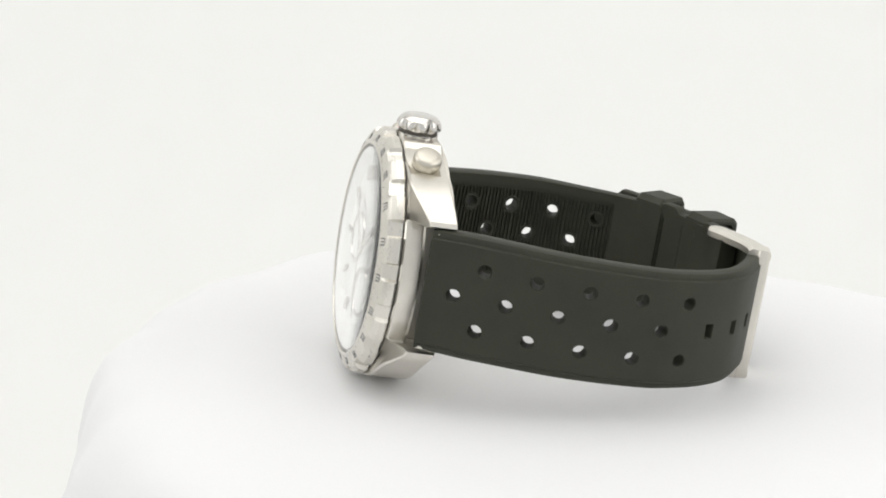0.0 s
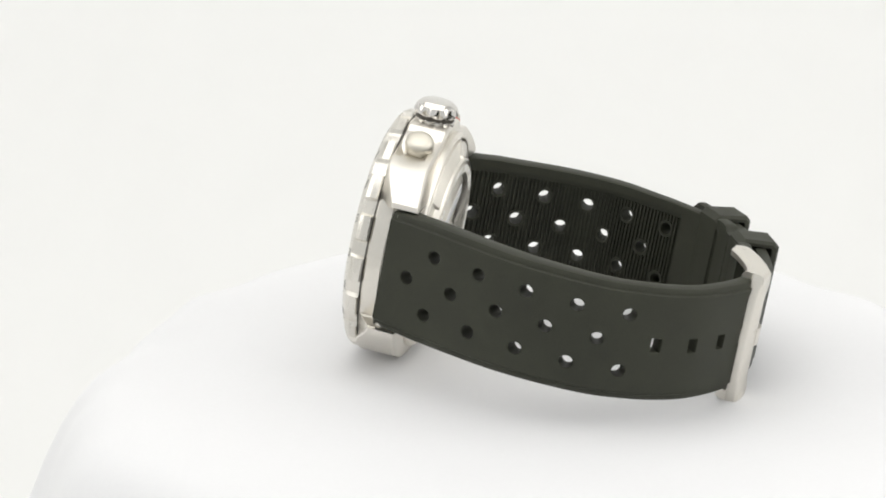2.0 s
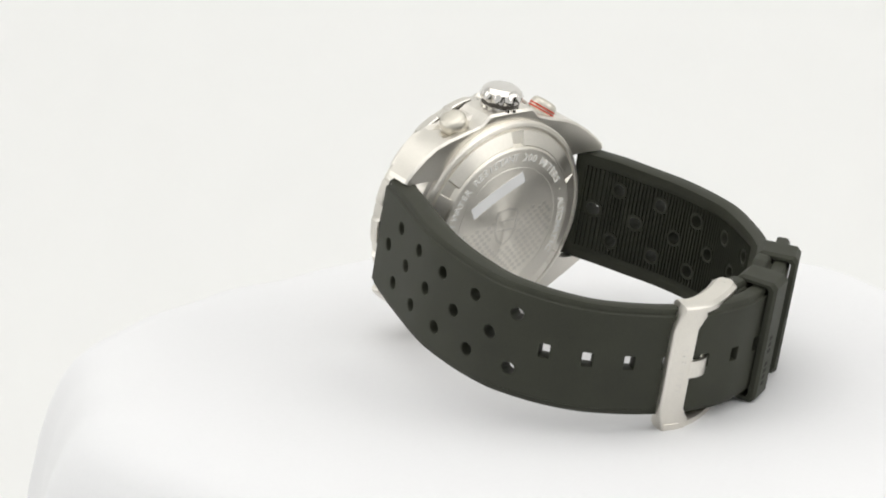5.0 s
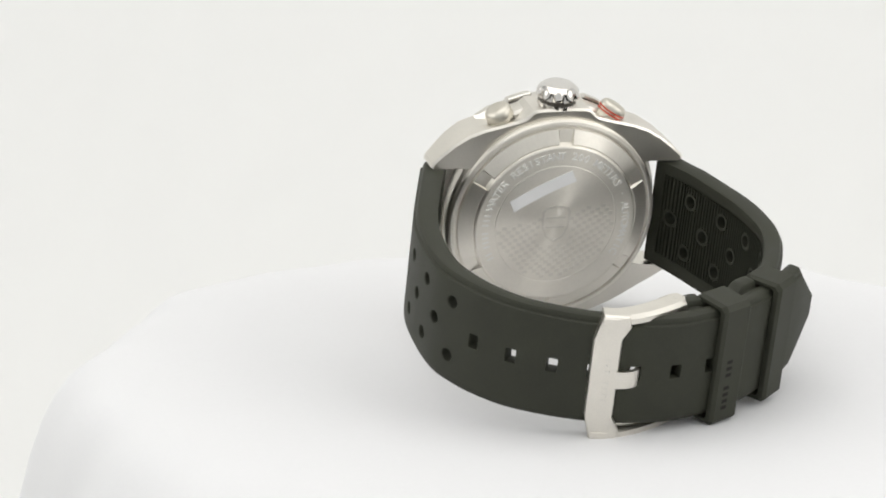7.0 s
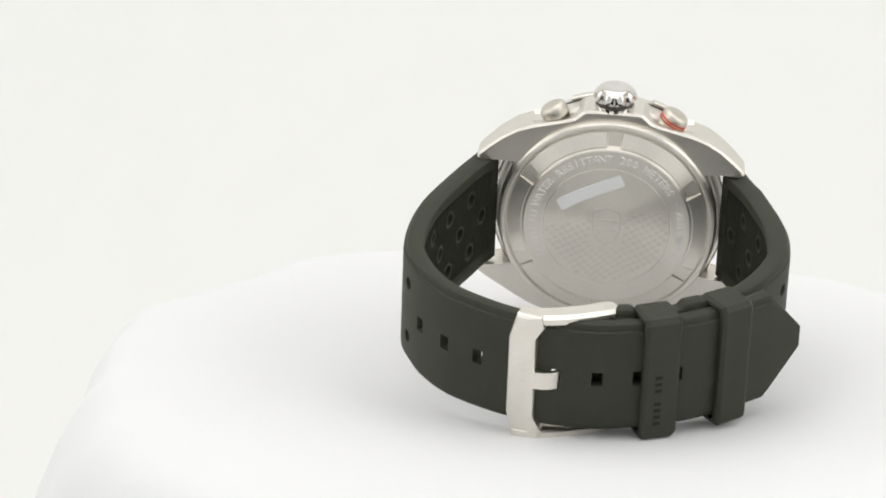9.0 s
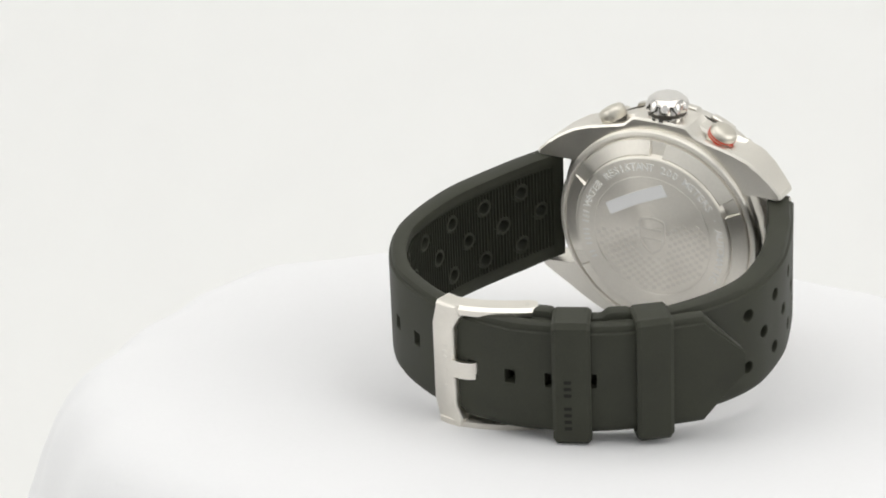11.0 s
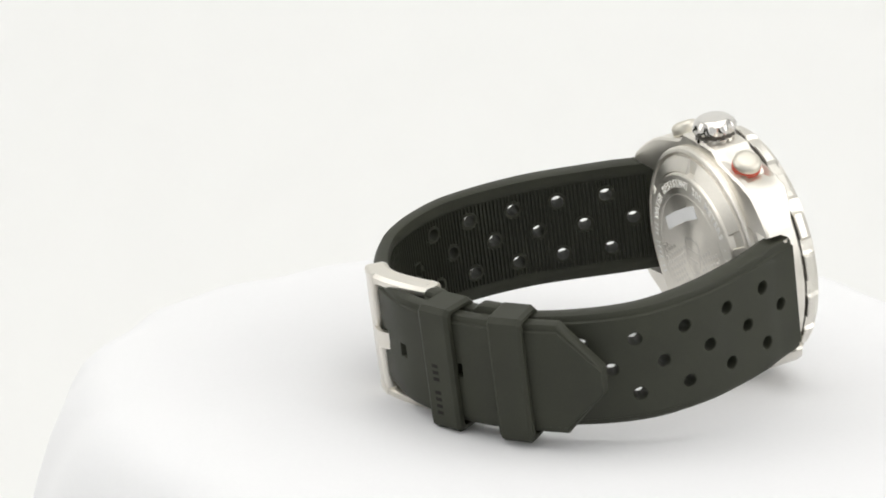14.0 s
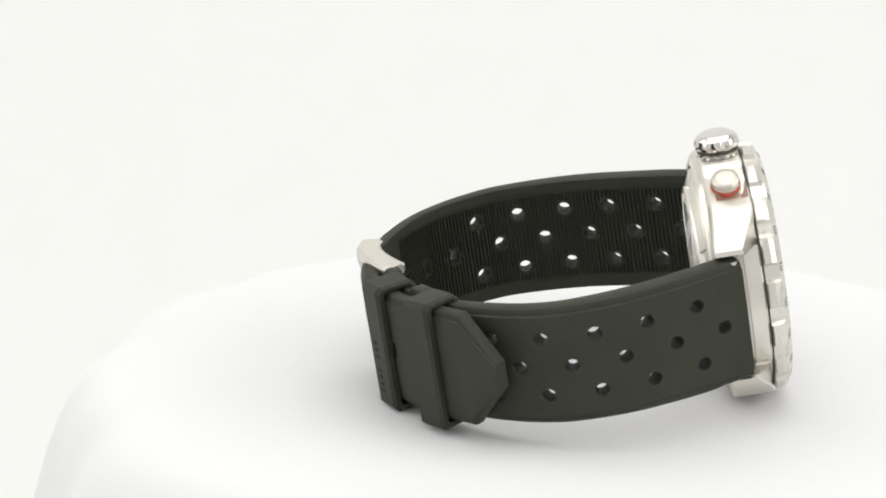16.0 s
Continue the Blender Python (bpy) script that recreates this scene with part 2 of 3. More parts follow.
def bezel(watch):
    def mod(a, k, r, y):
        u = (a / (2 * math.pi) * 18) % 1
        pad = 1.0 if u < 0.56 else 0.0
        if 0.56 <= u < 0.62:
            pad = 1 - (u - 0.56) / 0.06
        elif u > 0.94:
            pad = (u - 0.94) / 0.06
        dip = (0.0, 0.55, 0.75, 0.75, 0.5, 0.0, 0.0, 0.0, 0.0, 0.0)[k]
        return r - dip * (1 - pad), y
    prof = [(20.0, 3.78), (20.85, 3.8), (21.0, 4.05), (20.9, 5.2), (20.45, 5.95), (19.9, 6.3), (18.0, 7.1), (17.7, 7.05), (17.5, 6.5), (17.4, 3.65)]
    ring = part("bezel", lathe(prof, 18 * 18, mod), brushed, watch, "brushed steel tachymeter bezel with scalloped rim", sharp=22)
    # scale round the sloping ring: ticks and number blocks
    bm = bmesh.new()
    slope = math.atan2(0.8, 1.9)
    for i in range(60):
        a = 2 * math.pi * i / 60
        m = Matrix.Rotation(-a, 4, "Y") @ Matrix.Translation((19.0, 6.7, 0)) @ Matrix.Rotation(-slope, 4, "Z")
        if i % 3 == 0:
            for dz in (-0.62, -0.1, 0.42):
                box(bm, 0.1, -0.02, dz, 1.15, 0.06, 0.2, m)
                box(bm, 0.58 if dz < 0 else -0.4, -0.02, dz + 0.16, 0.16, 0.06, 0.34, m)
        else:
            box(bm, -0.6, -0.02, 0, 0.35, 0.05, 0.07, m)
    part("scale_marks", bm, ink, ring, "dark engraved scale marks")
    # crystal and dial
    c = part("crystal", lathe([(0, 7.3), (6, 7.26), (12, 7.16), (16.8, 7.0), (17.6, 6.92), (17.6, 6.5), (0, 6.6)], 96), glass, watch, "clear slightly domed sapphire crystal")
    c.visible_shadow = False
    dial = part("dial", lathe([(0, 4.3), (14.6, 4.3), (15.0, 4.35), (17.0, 5.75), (17.1, 5.7), (17.1, 3.9), (0, 3.9)], 96), silver_dial, watch, "silver dial with a sloping flange")
    dial.location.y = 0.75 * MM
    for x, z, r in ((0, -7.6, 4.2), (7.6, 0, 4.2), (-7.6, 0, 4.2)):
        sub = lathe([(r - 0.5, 4.28), (r - 0.4, 4.55), (r, 4.55), (r + 0.1, 4.28)], 48)
        bmesh.ops.translate(sub, verts=sub.verts, vec=(x, 0, z))
        part("subdial_ring", sub, polished, dial)
    for h in range(12):
        if h in (0, 6, 9):
            continue
        bm = bmesh.new()
        a = math.pi / 2 - 2 * math.pi * h / 12
        box(bm, 13.2, 4.6, 0, 2.6, 0.5, 0.9, Matrix.Rotation(-a, 4, "Y"), 0.12)
        part("hour_marker", bm, polished, dial)
    for a, length, w, y in ((2.4, 9.0, 1.1, 5.0), (0.7, 13.0, 0.9, 5.3), (-1.9, 13.5, 0.25, 5.6)):
        bm = bmesh.new()
        box(bm, length / 2 - 1.5, y, 0, length, 0.16, w, Matrix.Rotation(-a, 4, "Y"), 0.05)
        part("pointer", bm, polished, dial)


def caseback(watch):
    prof = [(18.2, -2.8), (18.9, -3.2), (18.95, -4.15), (18.7, -4.5), (18.2, -4.62), (18.0, -4.55), (17.85, -4.2), (17.55, -4.2), (17.45, -4.75), (15.1, -5.75), (14.85, -5.7),
            (14.75, -6.05), (14.5, -6.2), (11.3, -6.26), (11.2, -6.2), (11.05, -6.26), (6, -6.3), (0, -6.3)]

    def mod(a, k, r, y):
        # six wrench notches
        if k in (8, 9):
            u = (math.degrees(a) - 28 + 30) % 60 - 30
            if abs(math.radians(u) * 16.3) < 1.35:
                return r, y + (0.05 if k == 8 else 0.7)
        return r, y
    back = part("caseback", lathe(prof, 480, mod, close=False), ring_steel, watch, "circular-brushed steel screw-down caseback", sharp=20)
    # words round the edge
    bm = bmesh.new()
    words = "WATER RESISTANT 200 METERS \u00b7 AUTOMATIC"
    for i, ch in enumerate(words):
        if ch == " ":
            continue
        a = radians(162.6 - 5.13 * i)
        # seen from behind: right is +x, up is +z, towards the viewer is -y
        m = Matrix.Translation((12.95 * math.cos(a), -6.27, 12.95 * math.sin(a))) @ Matrix.Rotation(-(a - math.pi / 2), 4, "Y") @ Matrix.Rotation(math.pi / 2, 4, "X")
        merged(bm, letter(ch, 1.95), m)
    for d in (171, 175, 179, 186, 190, 194, 198, 205, 209):
        a = radians(d)
        box(bm, 12.95, -6.28, 0, 1.2, 0.06, 0.3, Matrix.Rotation(-a, 4, "Y"))
    part("lettering", bm, engraved, back, "engraved words round the caseback")
    # sunk checker field and shield
    bm = bmesh.new()
    for i in range(-13, 14):
        for j in range(-13, 10):
            if (i + j) % 2:
                continue
            x, z = i * 0.86 + 0.12 * j, j * 0.72 - 1.6 + 0.35 * math.sin(i * 0.45)
            if math.hypot(x, z) > 10.6 or z > 1.6 + 0.22 * x or (abs(x) < 2.8 and z > -4.2):
                continue
            box(bm, x, -6.30, z, 0.8, 0.05, 0.66)
    tagged(part("checker_relief", bm, satin, back, "raised chequered flag pattern"), kind="stuff")
    bm = bmesh.new()
    shield = [(-2.6, 2.2), (-2.2, 3.0), (0, 3.5), (2.2, 3.0), (2.6, 2.2), (2.5, -1.0), (1.6, -2.8), (0, -3.9), (-1.6, -2.8), (-2.5, -1.0)]
    for k0, k1 in ((1.0, 0.86),):
        loops = [[bm.verts.new((x * k, y, z * k + 0.2)) for x, z in shield] for k, y in ((k0, -6.27), (k0, -6.36), (k1, -6.36), (k1, -6.27))]
        for p, q in zip(loops, loops[1:]):
            for i in range(len(shield)):
                j = (i + 1) % len(shield)
                bm.faces.new((p[i], p[j], q[j], q[i]))
    box(bm, 0, -6.3, 1.2, 3.6, 0.1, 0.35)
    box(bm, 0, -6.3, -0.6, 3.6, 0.1, 0.35)
    part("shield_relief", bm, satin, back, "raised plain shield emblem")
    # white protective sticker
    bm = bmesh.new()
    rows = []
    for i in range(13):
        u = i / 12 - 0.5
        x, lift = u * 12.2, 0.5 * (0.25 - u * u)
        rows.append([bm.verts.new((x, y, z + lift * 2.2)) for y, z in ((-6.31, -1.15), (-6.31, 1.15), (-6.38, 1.15), (-6.38, -1.15))])
    for p, q in zip(rows, rows[1:]):
        for i in range(4):
            bm.faces.new((p[i], p[(i + 1) % 4], q[(i + 1) % 4], q[i]))
    bm.faces.new(rows[0])
    bm.faces.new(rows[-1])
    bmesh.ops.transform(bm, matrix=Matrix.Translation((-3.0, 0, 6.4)) @ Matrix.Rotation(radians(-27), 4, "Y"), verts=bm.verts)
    part("sticker", bm, paper, watch, "blank white sticker strip on the caseback")


def crown(watch):
    # turned about y, then stood up along z
    def mod(a, k, r, y):
        wave = 0.5 + 0.5 * math.cos(10 * a)
        dip = (0, 0, 0, 0, 0.1, 0.5, 0.6, 0.2, 0, 0, 0, 0)[k]
        return r - dip * (1 - wave) ** 1.5, y
    prof = [(0, 4.95), (2.1, 4.92), (2.6, 4.82), (2.8, 4.7), (3.5, 4.1), (3.85, 3.3), (3.8, 2.75), (3.4, 2.35), (3.1, 2.2), (3.1, 1.6), (3.2, 1.5), (0, 1.5)]
    up = Matrix.Translation((0, 0.1, 19.2)) @ Matrix.Rotation(math.pi / 2, 4, "X")
    bm = lathe(prof, 240, mod)
    bmesh.ops.transform(bm, matrix=up, verts=bm.verts)
    knob = part("crown", bm, polished, watch, "polished steel fluted crown", sharp=30)

    def teeth(a, k, r, y):
        on = (a * 14 / (2 * math.pi)) % 1 < 0.55
        return (r if on or k in (0, 4) else r - 0.4), y
    bm = lathe([(0, 1.75), (3.45, 1.75), (3.5, 1.2), (3.4, 0.75), (0, 0.7)], 224, teeth)
    bmesh.ops.transform(bm, matrix=up, verts=bm.verts)
    part("toothed_collar", bm, polished, knob, "toothed collar under the crown")
    # the open gap's shade, put in as a dark ring
    bm = lathe([(0, 2.35), (3.3, 2.35), (3.3, 1.8), (0, 1.8)], 64)
    bmesh.ops.transform(bm, matrix=up, verts=bm.verts)
    part("gap_ring", bm, seam_dark, knob, "dark ring for the shade in the gap under the crown")
    bm = lathe([(0, 0.95), (2.6, 0.95), (2.8, -1.5), (0, -1.5)], 64)
    bmesh.ops.transform(bm, matrix=up, verts=bm.verts)
    part("stem", bm, satin, knob)


def pushers(watch):
    for side in (-1, 1):
        out = Matrix.Translation((side * 10.4, 0.0, 18.6)) @ Matrix.Rotation(side * radians(29), 4, "Y") @ Matrix.Rotation(math.pi / 2, 4, "X")
        bm = lathe([(0, 1.55), (1.2, 1.5), (1.8, 1.38), (2.15, 1.15), (2.35, 0.8), (2.4, 0.5), (2.4, -0.75), (2.3, -0.9), (0, -0.9)], 64)
        bmesh.ops.transform(bm, matrix=out, verts=bm.verts)
        head = part("pusher", bm, pusher_steel, watch, "round brushed steel chronograph pusher" + (" with a red ring" if side > 0 else ""))
        bm = lathe([(0, -0.65), (2.2, -0.65), (2.2, -3.0), (0, -3.0)], 48)
        bmesh.ops.transform(bm, matrix=out, verts=bm.verts)
        part("pusher_stem", bm, seam_dark if side < 0 else satin, head)
        if side > 0:
            for top in (0.2, -0.32):
                bm = lathe([(2.1, top), (2.46, top), (2.46, top - 0.28), (2.1, top - 0.28)], 64)
                bmesh.ops.transform(bm, matrix=out, verts=bm.verts)
                part("ring", bm, red, head, "red lacquer ring")


LONG = Path([(-23.8, 0.0), (-25.4, -4.2), (-27.0, -8.4), (-29.6, -15.4), (-31.3, -20.6), (-32.2, -25.2), (-32.7, -31.5), (-32.4, -38.0), (-31.0, -42.6), (-28.3, -47.8), (-23.9, -53.0),
             (-18.1, -56.9), (-12.2, -59.6), (-6.0, -61.2), (1.6, -61.5), (8.1, -60.0), (11.4, -58.8), (17.0, -56.0), (22.7, -51.9), (28.7, -46.6), (33.8, -41.5)])
SHORT = Path([(23.8, 0.0), (25.5, -4.2), (27.3, -8.1), (30.1, -16.3), (31.2, -21.0), (31.6, -25.5), (31.5, -30.0), (30.5, -34.2), (28.0, -40.0), (24.9, -45.2), (20.9, -49.9),
              (15.6, -53.5), (10.2, -56.0), (4.4, -57.7), (-1.0, -58.3)])


def strap(name, path, turn, rounds, squares, ribs, width, rise, thick, label, watch):
    """A moulded band: its outer face runs along path; holes go right through, the lining is ribbed."""
    step = 0.38
    n = int(path.length / step)
    zl = [-11, -10.8, -10.3, -9.75, -9.5] + [0.9 * k for k in range(-10, 11)] + [9.5, 9.75, 10.3, 10.8, 11]
    drop = [1.2, 0.7, 0.45, 0.42, 0.03] + [0.0] * 21 + [0.03, 0.42, 0.45, 0.7, 1.2]
    cols = [path.basis(path.length * i / n) for i in range(n + 1)]
    ss = [path.length * i / n for i in range(n + 1)]
    verts, faces, cache = [], [], {}

    def place(s, z, depth):
        p, d, o = path.basis(s)
        o = o * turn
        return (p.x - o.x * depth, p.y - o.y * depth, z * width(s) / 11 + rise(s))

    def vert(key, s, z, depth):
        if key not in cache:
            cache[key] = len(verts)
            verts.append(place(s, z, depth))
        return cache[key]

    def outer(i, j):
        return vert(("o", i, j), ss[i], zl[j], drop[j])

    def inner(i, j):
        s, z = ss[i], zl[j]
        d = thick(s)
        if abs(z) < 8.5 and any(a <= s <= b for a, b in ribs):
            d -= 0.5
        elif abs(z) > 10.9:
            d -= 0.35
        return vert(("i", i, j), s, z, d)

    taken = set()
    for kind, s0, z0 in [("r", s, z) for s, z in rounds] + [("q", s, z) for s, z in squares]:
        ic = round(s0 / path.length * n)
        jc = min(range(len(zl)), key=lambda j: abs(zl[j] - z0))
        hi, hj = 5, 2
        if ic - hi < 0 or ic + hi > n:
            continue
        rim_ij = [(ic - hi + k, jc - hj) for k in range(2 * hi)] + [(ic + hi, jc - hj + k) for k in range(2 * hj)] + \
                 [(ic + hi - k, jc + hj) for k in range(2 * hi)] + [(ic - hi, jc + hj - k) for k in range(2 * hj)]
        for i in range(ic - hi, ic + hi):
            for j in range(jc - hj, jc + hj):
                taken.add((i, j))
        loops = [[outer(i, j) for i, j in rim_ij]]
        th = thick(s0)
        for layer, (grow, depth) in enumerate(((1.12, 0.0), (1.0, 0.12), (1.0, th - 0.2), (1.06, th - 0.12), (1.46, th - 0.12), (1.5, th - 0.49))):
            ring = []
            for i, j in rim_ij:
                ds, dz = ss[i] - s0, zl[j] - z0
                if kind == "r":
                    a = math.atan2(dz, ds)
                    ps, pz = 1.16 * grow * math.cos(a), 1.16 * grow * math.sin(a)
                else:
                    k = 1 / max(abs(ds) / 0.9, abs(dz) / 1.35)
                    g = 1 + (grow - 1) * 0.5
                    ps, pz = ds * k * g, dz * k * g
                ring.append(len(verts))
                verts.append(place(s0 + ps, z0 + pz, depth))
            loops.append(ring)
        loops.append([inner(i, j) for i, j in rim_ij])
        m = len(rim_ij)
        for p, q in zip(loops, loops[1:]):
            for k in range(m):
                faces.append((p[k], p[(k + 1) % m], q[(k + 1) % m], q[k]))
    last = len(zl) - 1
    for i in range(n):
        for j in range(last):
            if (i, j) not in taken:
                faces.append((outer(i, j), outer(i + 1, j), outer(i + 1, j + 1), outer(i, j + 1)))
                faces.append((inner(i, j), inner(i, j + 1), inner(i + 1, j + 1), inner(i + 1, j)))
        for j in (0, last):
            faces.append((outer(i, j), outer(i + 1, j), inner(i + 1, j), inner(i, j)))
    for i in (0, n):
        for j in range(last):
            faces.append((outer(i, j), outer(i, j + 1), inner(i, j + 1), inner(i, j)))
    bm = bmesh.new()
    vs = [bm.verts.new(v) for v in verts]
    for f in faces:
        bm.faces.new([vs[k] for k in f])
    band = part(name, bm, rubber, watch, label, sharp=38)
    # fine ribs across the lining, broken by the collars of the holes
    bm = bmesh.new()
    cuts = [(s0, z0, 1.78) for s0, z0 in rounds] + [(s0, z0, 1.9) for s0, z0 in squares]
    for a, b in ribs:
        for k in range(int((b - a) / 0.74) + 1):
            s = a + 0.74 * k
            gaps = sorted((z0 - math.sqrt(r * r - (s - s0) ** 2), z0 + math.sqrt(r * r - (s - s0) ** 2)) for s0, z0, r in cuts if abs(s - s0) < r)
            low = -8.3
            spans = []
            for g0, g1 in gaps:
                if g0 - low > 0.2:
                    spans.append((low, g0))
                low = max(low, g1)
            if 8.3 - low > 0.2:
                spans.append((low, 8.3))
            th = thick(s)
            for z0, z1 in spans:
                ring = [[bm.verts.new(place(s + ds, z, d)) for ds, d in ((-0.19, th - 0.52), (-0.11, th - 0.02), (0.11, th - 0.02), (0.19, th - 0.52))] for z in (z0, z1)]
                for i in range(4):
                    bm.faces.new((ring[0][i], ring[0][(i + 1) % 4], ring[1][(i + 1) % 4], ring[1][i]))
                bm.faces.new(ring[0])
                bm.faces.new(ring[1])
    tagged(part("ribbed_lining", bm, rubber, band, "fine moulded ribs across the inner face"), kind="stuff")
    return band


def long_width(s):
    left = LONG.length - s
    w = 10.05 + 0.3 * min(1, s / 8) - 0.7 * min(1, s / 70)
    return min(w, 2.2 + 7.6 * left / 7.0)


def short_width(s):
    """Narrows towards the buckle, with raised shoulders between the loops."""
    w = 10.05 + 0.3 * min(1, s / 8) - 0.8 * min(1, s / 70)
    for x, y, wide in ((17.0, -52.7, 2.4), (5.4, -57.5, 2.0)):
        w += 1.0 * math.exp(-((s - SHORT.near(x, y)) / wide) ** 6)
    return w


def straps(watch):
    rounds = [(LONG.near(-27.1, -8.8) + 8.71 * k, 5.4 * z) for k in range(5) for z in (-1, 1)] + [(LONG.near(-26.0, -4.6) + 8.71 * k, 0.1) for k in range(5)]
    s5 = LONG.near(1.6, -61.5)
    squares = [(LONG.near(x, y), 0.0) for x, y in ((-28.4, -47.7), (-23.9, -53.1), (-18.1, -56.9))] + [(s5 - 13.9, 0.0), (s5 - 6.95, 0.0), (s5, 0.0), (s5 + 6.75, 0.0), (s5 + 13.3, 0.0)]
    strap("long_strap", LONG, 1, rounds, squares, [(2.2, 65)], long_width,
          lambda s: 0.2,
          lambda s: 4.1 + 0.4 * max(0, 1 - s / 5) - 1.4 * min(1, max(0, s - 22) / 34), "black perforated rubber strap with a ribbed lining and pointed tip", watch)
    rounds = [(SHORT.near(27.3, -8.1) + 8.71 * k, 5.3 * z) for k in range(5) for z in (-1, 1)] + [(SHORT.near(25.9, -3.9) + 8.71 * k, 0.0) for k in range(5)]
    strap("short_strap", SHORT, -1, rounds, [], [(2.2, 46.5), (54.8, 58.1), (63.5, 67)], short_width, lambda s: -0.2 - 0.25 * min(1, s / 12) * max(0, min(1, (54 - s) / 14)) + 0.4 * min(1, max(0, s - 38) / 25),
          lambda s: 4.1 + 0.4 * max(0, 1 - s / 5) - 1.2 * min(1, max(0, s - 22) / 30), "black perforated rubber strap with a ribbed lining on the buckle side", watch)


def keeper(watch, x, y, wide, lean, label, marked=False):
    """A rubber loop round both straps, its bevelled edges facing out."""
    s = LONG.near(x, y)
    p, d, o = LONG.basis(s)
    m = Matrix(((d.x, o.x, 0, p.x), (d.y, o.y, 0, p.y), (0, 0, 1, 0.15), (0, 0, 0, 1)))
    hi, t = 10.1, 1.2

    def loop(grow_out, x):
        # ring section in (outwards, z)
        a, b = 1.45 + grow_out, -5.9 - grow_out * 0.3
        h = hi + t - 0.35 + grow_out
        return [(x, a, -h + 0.8), (x, a, h - 0.8), (x, a - 0.8, h), (x, b + 1.0, h), (x, b, h - 1.0), (x, b, -h + 1.0), (x, b + 1.0, -h), (x, a - 0.8, -h)]

    def hole(x):
        a, b, h = 0.12, -5.0, hi - 0.15
        return [(x, a, -h + 0.4), (x, a, h - 0.4), (x, a - 0.4, h), (x, b + 0.4, h), (x, b, h - 0.4), (x, b, -h + 0.4), (x, b + 0.4, -h), (x, a - 0.4, -h)]
    w = wide / 2
    rings = [hole(-w), loop(-0.45, -w), loop(0, -w + 0.6), loop(0, w - 0.6), loop(-0.45, w), hole(w)]
    bm = bmesh.new()
    vs = [[bm.verts.new(v) for v in r] for r in rings]
    for a, b in zip(vs, vs[1:] + vs[:1]):
        for i in range(8):
            bm.faces.new((a[i], a[(i + 1) % 8], b[(i + 1) % 8], b[i]))
    bmesh.ops.transform(bm, matrix=m @ Matrix.Rotation(radians(lean), 4, "Z"), verts=bm.verts)
    ob = part("strap_keeper", bm, rubber, watch, label, sharp=25)
    if marked:
        bm = bmesh.new()
        for i in range(8):
            if i == 3:
                continue
            box(bm, -0.6, 1.47, 0.6 - i * 1.2, 1.2, 0.06, 0.6, m)
        part("moulded_marks", bm, groove, ob, "small dark moulded marks")


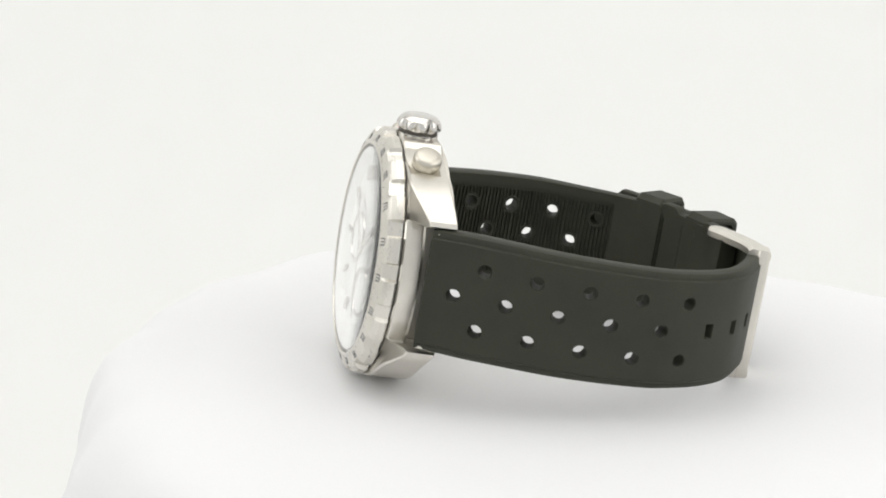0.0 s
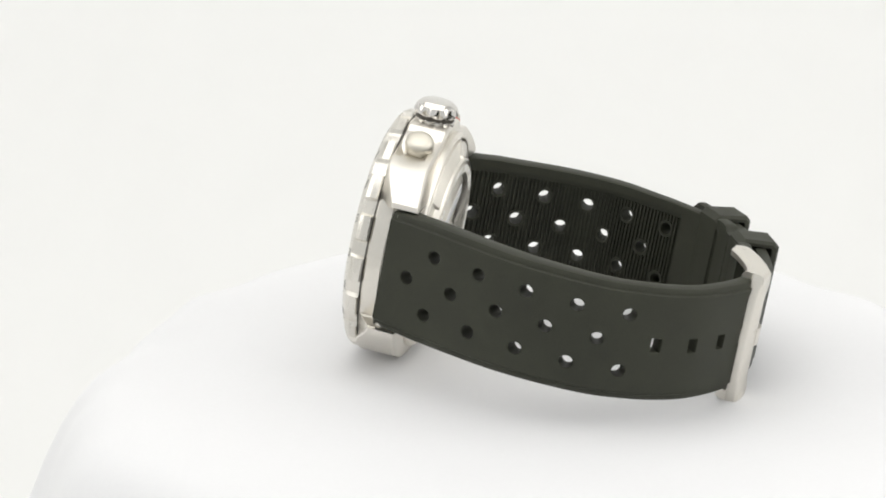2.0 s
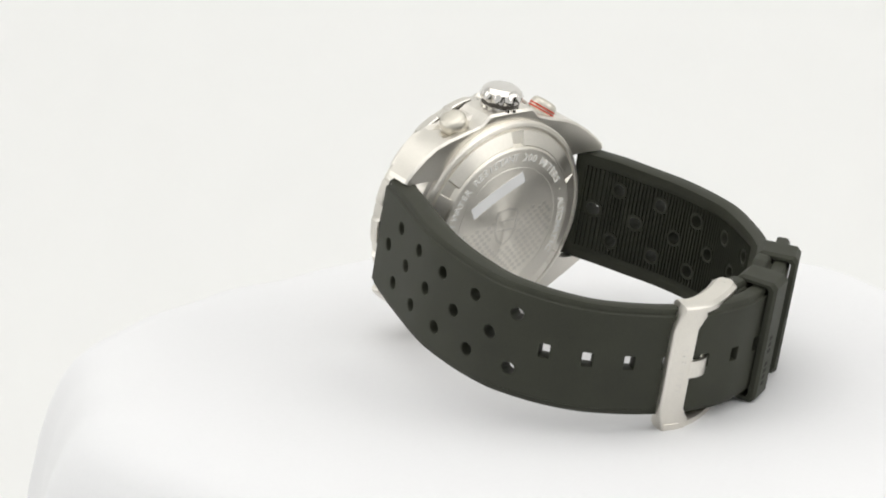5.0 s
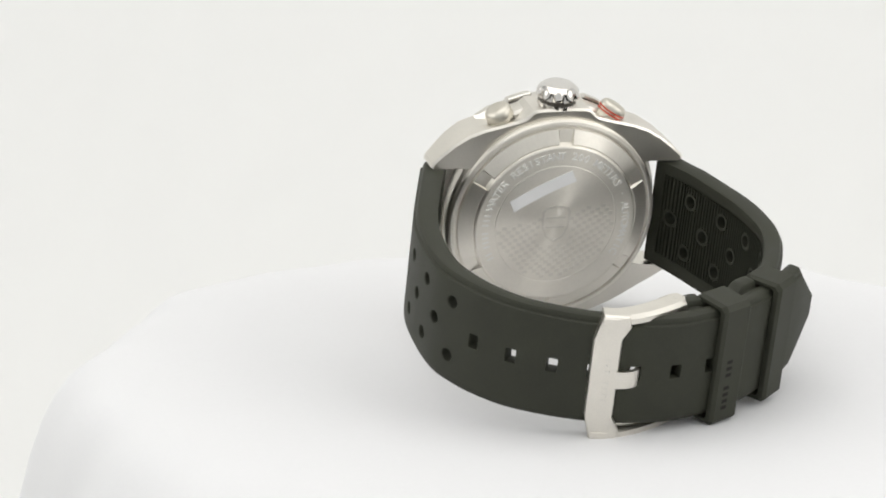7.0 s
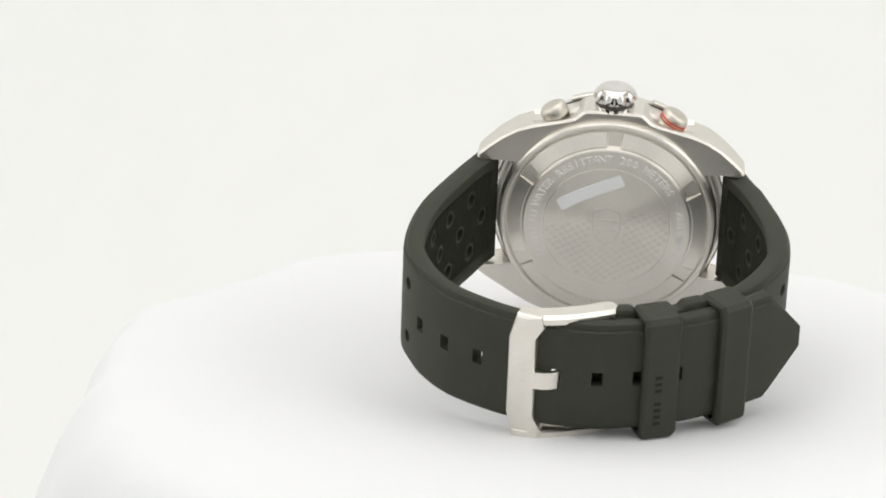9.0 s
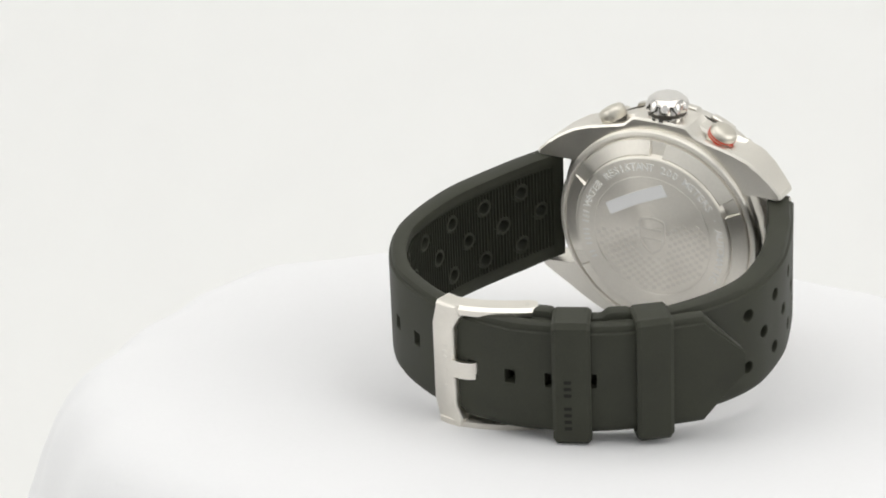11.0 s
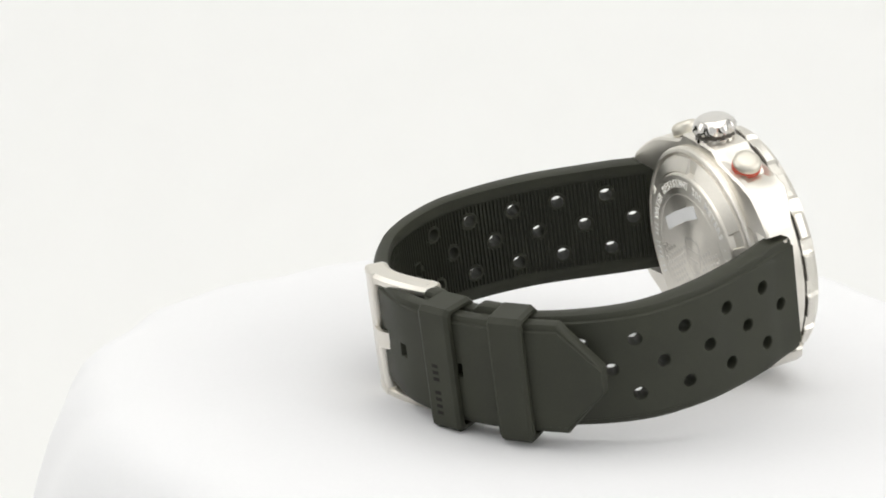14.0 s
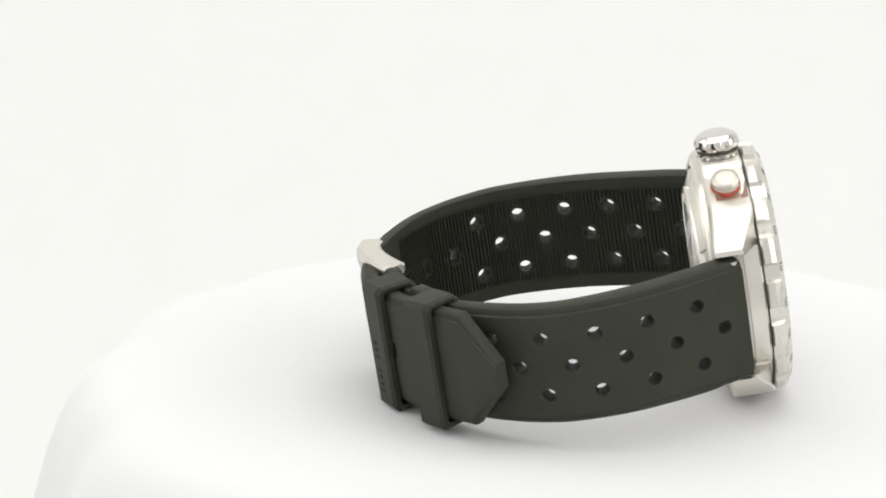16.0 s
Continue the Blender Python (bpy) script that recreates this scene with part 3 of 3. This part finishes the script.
def buckle(watch):
    # outer plate: chamfered frame bar with two arms running back to the pin
    def plate(k, y):
        out = [(-14.4, -7.3), (-14.4, 7.3), (-13.2, 11.9), (-9.0, 11.9), (-8.5, 9.9), (-9.8, 7.6), (-9.8, -7.6), (-8.5, -9.9), (-9.0, -11.9), (-13.2, -11.9)]
        cx, cz = -11.6, 0
        return [(cx + (x - cx) * (1 - 0.14 * k), y, cz + (z - cz) * (1 - 0.025 * k) * 0.95 + 0.05) for x, z in out]
    tilt = Matrix.Translation((-11.6, -61.6, 0)) @ Matrix.Rotation(radians(-13), 4, "Z") @ Matrix.Translation((11.6, 62.6, 0))
    bm = loft([plate(0.5, -61.55), plate(0, -61.8), plate(0, -63.1), plate(0.35, -63.4), plate(1, -63.55)])
    bmesh.ops.transform(bm, matrix=tilt, verts=bm.verts)
    frame_bar = part("buckle_frame", bm, satin, watch, "satin steel pin buckle")
    bm = bmesh.new()
    for i in range(8):
        if i != 3:
            box(bm, -11.7, -63.55, 3.6 - i * 1.05, 0.9, 0.06, 0.22, tilt)
            box(bm, -11.35, -63.55, 3.3 - i * 1.05, 0.2, 0.06, 0.5, tilt)
    part("engraved_marks", bm, brushed, frame_bar, "faint engraved marks on the bar")
    for side in (-1, 1):
        spine = Path([(-12.9, -60.4), (-10.4, -60.9), (-7.0, -60.4), (-3.0, -58.9), (0.0, -57.4), (2.0, -56.1)])
        loops = []
        for i in range(25):
            s = spine.length * i / 24
            p, d, o = spine.basis(s)
            u = i / 24
            h = 1.95 + 0.2 * u ** 1.5
            if u > 0.93:
                h *= 0.86 if u < 0.99 else 0.55
            z0, z1 = 9.55, 11.35 - 0.15 * u
            loops.append([(p.x + o.x * a, p.y + o.y * a, side * z + 0.05) for a, z in
                          ((h * 0.7, z0), (h, z0 + 0.3), (h, z1 - 0.5), (h * 0.65, z1), (-h * 0.65, z1), (-h, z1 - 0.5), (-h, z0 + 0.3), (-h * 0.7, z0))])
        arm = part("buckle_arm", loft(loops), satin, frame_bar, sharp=30)
        bm = bmesh.new()
        bmesh.ops.create_cone(bm, cap_ends=True, segments=24, radius1=0.42, radius2=0.42, depth=0.1, matrix=Matrix.Translation((0.6, -57.0, side * 11.22 + 0.05)))
        part("pin_end", bm, brushed, frame_bar)
    bm = bmesh.new()
    bmesh.ops.create_cone(bm, cap_ends=True, segments=24, radius1=0.8, radius2=0.8, depth=20.6, matrix=Matrix.Translation((0.6, -57.4, 0.05)))
    part("hinge_pin", bm, satin, frame_bar)
    # prong: from the pin, through a slot, over the bar
    spine = Path([(0.0, -57.6), (-3.4, -59.0), (-5.6, -60.6), (-6.7, -62.1), (-8.2, -62.75), (-9.8, -62.7), (-10.5, -62.4)])
    loops = []
    for i in range(25):
        p, d, o = spine.basis(spine.length * i / 24)
        h, w = 0.5, 1.5
        loops.append([(p.x + o.x * a, p.y + o.y * a, z + 0.0) for a, z in ((h, -w + 0.3), (h - 0.3, -w), (-h, -w), (-h, w), (h - 0.3, w), (h, w - 0.3))])
    part("prong", loft(loops), satin, frame_bar, "flat satin steel prong", sharp=30)
    frame_bar.location = (0.0016, 0.0011, -0.0005)


def wristwatch():
    watch = tagged(new("wristwatch"), "steel chronograph wristwatch with black perforated rubber strap, lying on edge", "watch")
    case_body(watch)
    bezel(watch)
    caseback(watch)
    crown(watch)
    pushers(watch)
    straps(watch)
    keeper(watch, 11.4, -58.8, 6.2, 0, "black rubber strap keeper with moulded marks", True)
    keeper(watch, 22.6, -51.7, 6.0, 0, "black rubber strap keeper")
    buckle(watch)
    return watch


# the watch's stand on the platter at 8 s: leaning back on its case edge and strap
STAND = Matrix(((0.9868, -0.15042, 0.06002, 0.00159), (0.15821, 0.97454, -0.15889, 0.02826), (-0.03459, 0.16629, 0.98547, 0.02064), (0, 0, 0, 1)))

sweep()
tent()
table = turntable()
watch = wristwatch()


# how far the platter runs ahead of or behind an even turn, in degrees, every half second
LAG = (-0.45, -0.2, -0.05, 0.09, 0.16, 0.11, -0.08, -0.26, -0.42, -0.54, -0.63, -0.67, -0.65, -0.58, -0.52, -0.36, -0.24, -0.14, -0.14, -0.19, -0.28, -0.38, -0.48, -0.57, -0.63, -0.64, -0.75, -0.85, -0.96, -0.97, -0.94, -0.8, -0.69)


def turned_by(t):
    return SPIN * (t - 8) + radians(LAG[round(t * 2)])


def motions():
    times = [0.5 * i for i in range(33)]
    walk(table, [(t, Matrix.Rotation(turned_by(t), 4, "Z")) for t in times])
    walk(watch, [(t, Matrix.Rotation(turned_by(t), 4, "Z") @ STAND) for t in times])


motions()
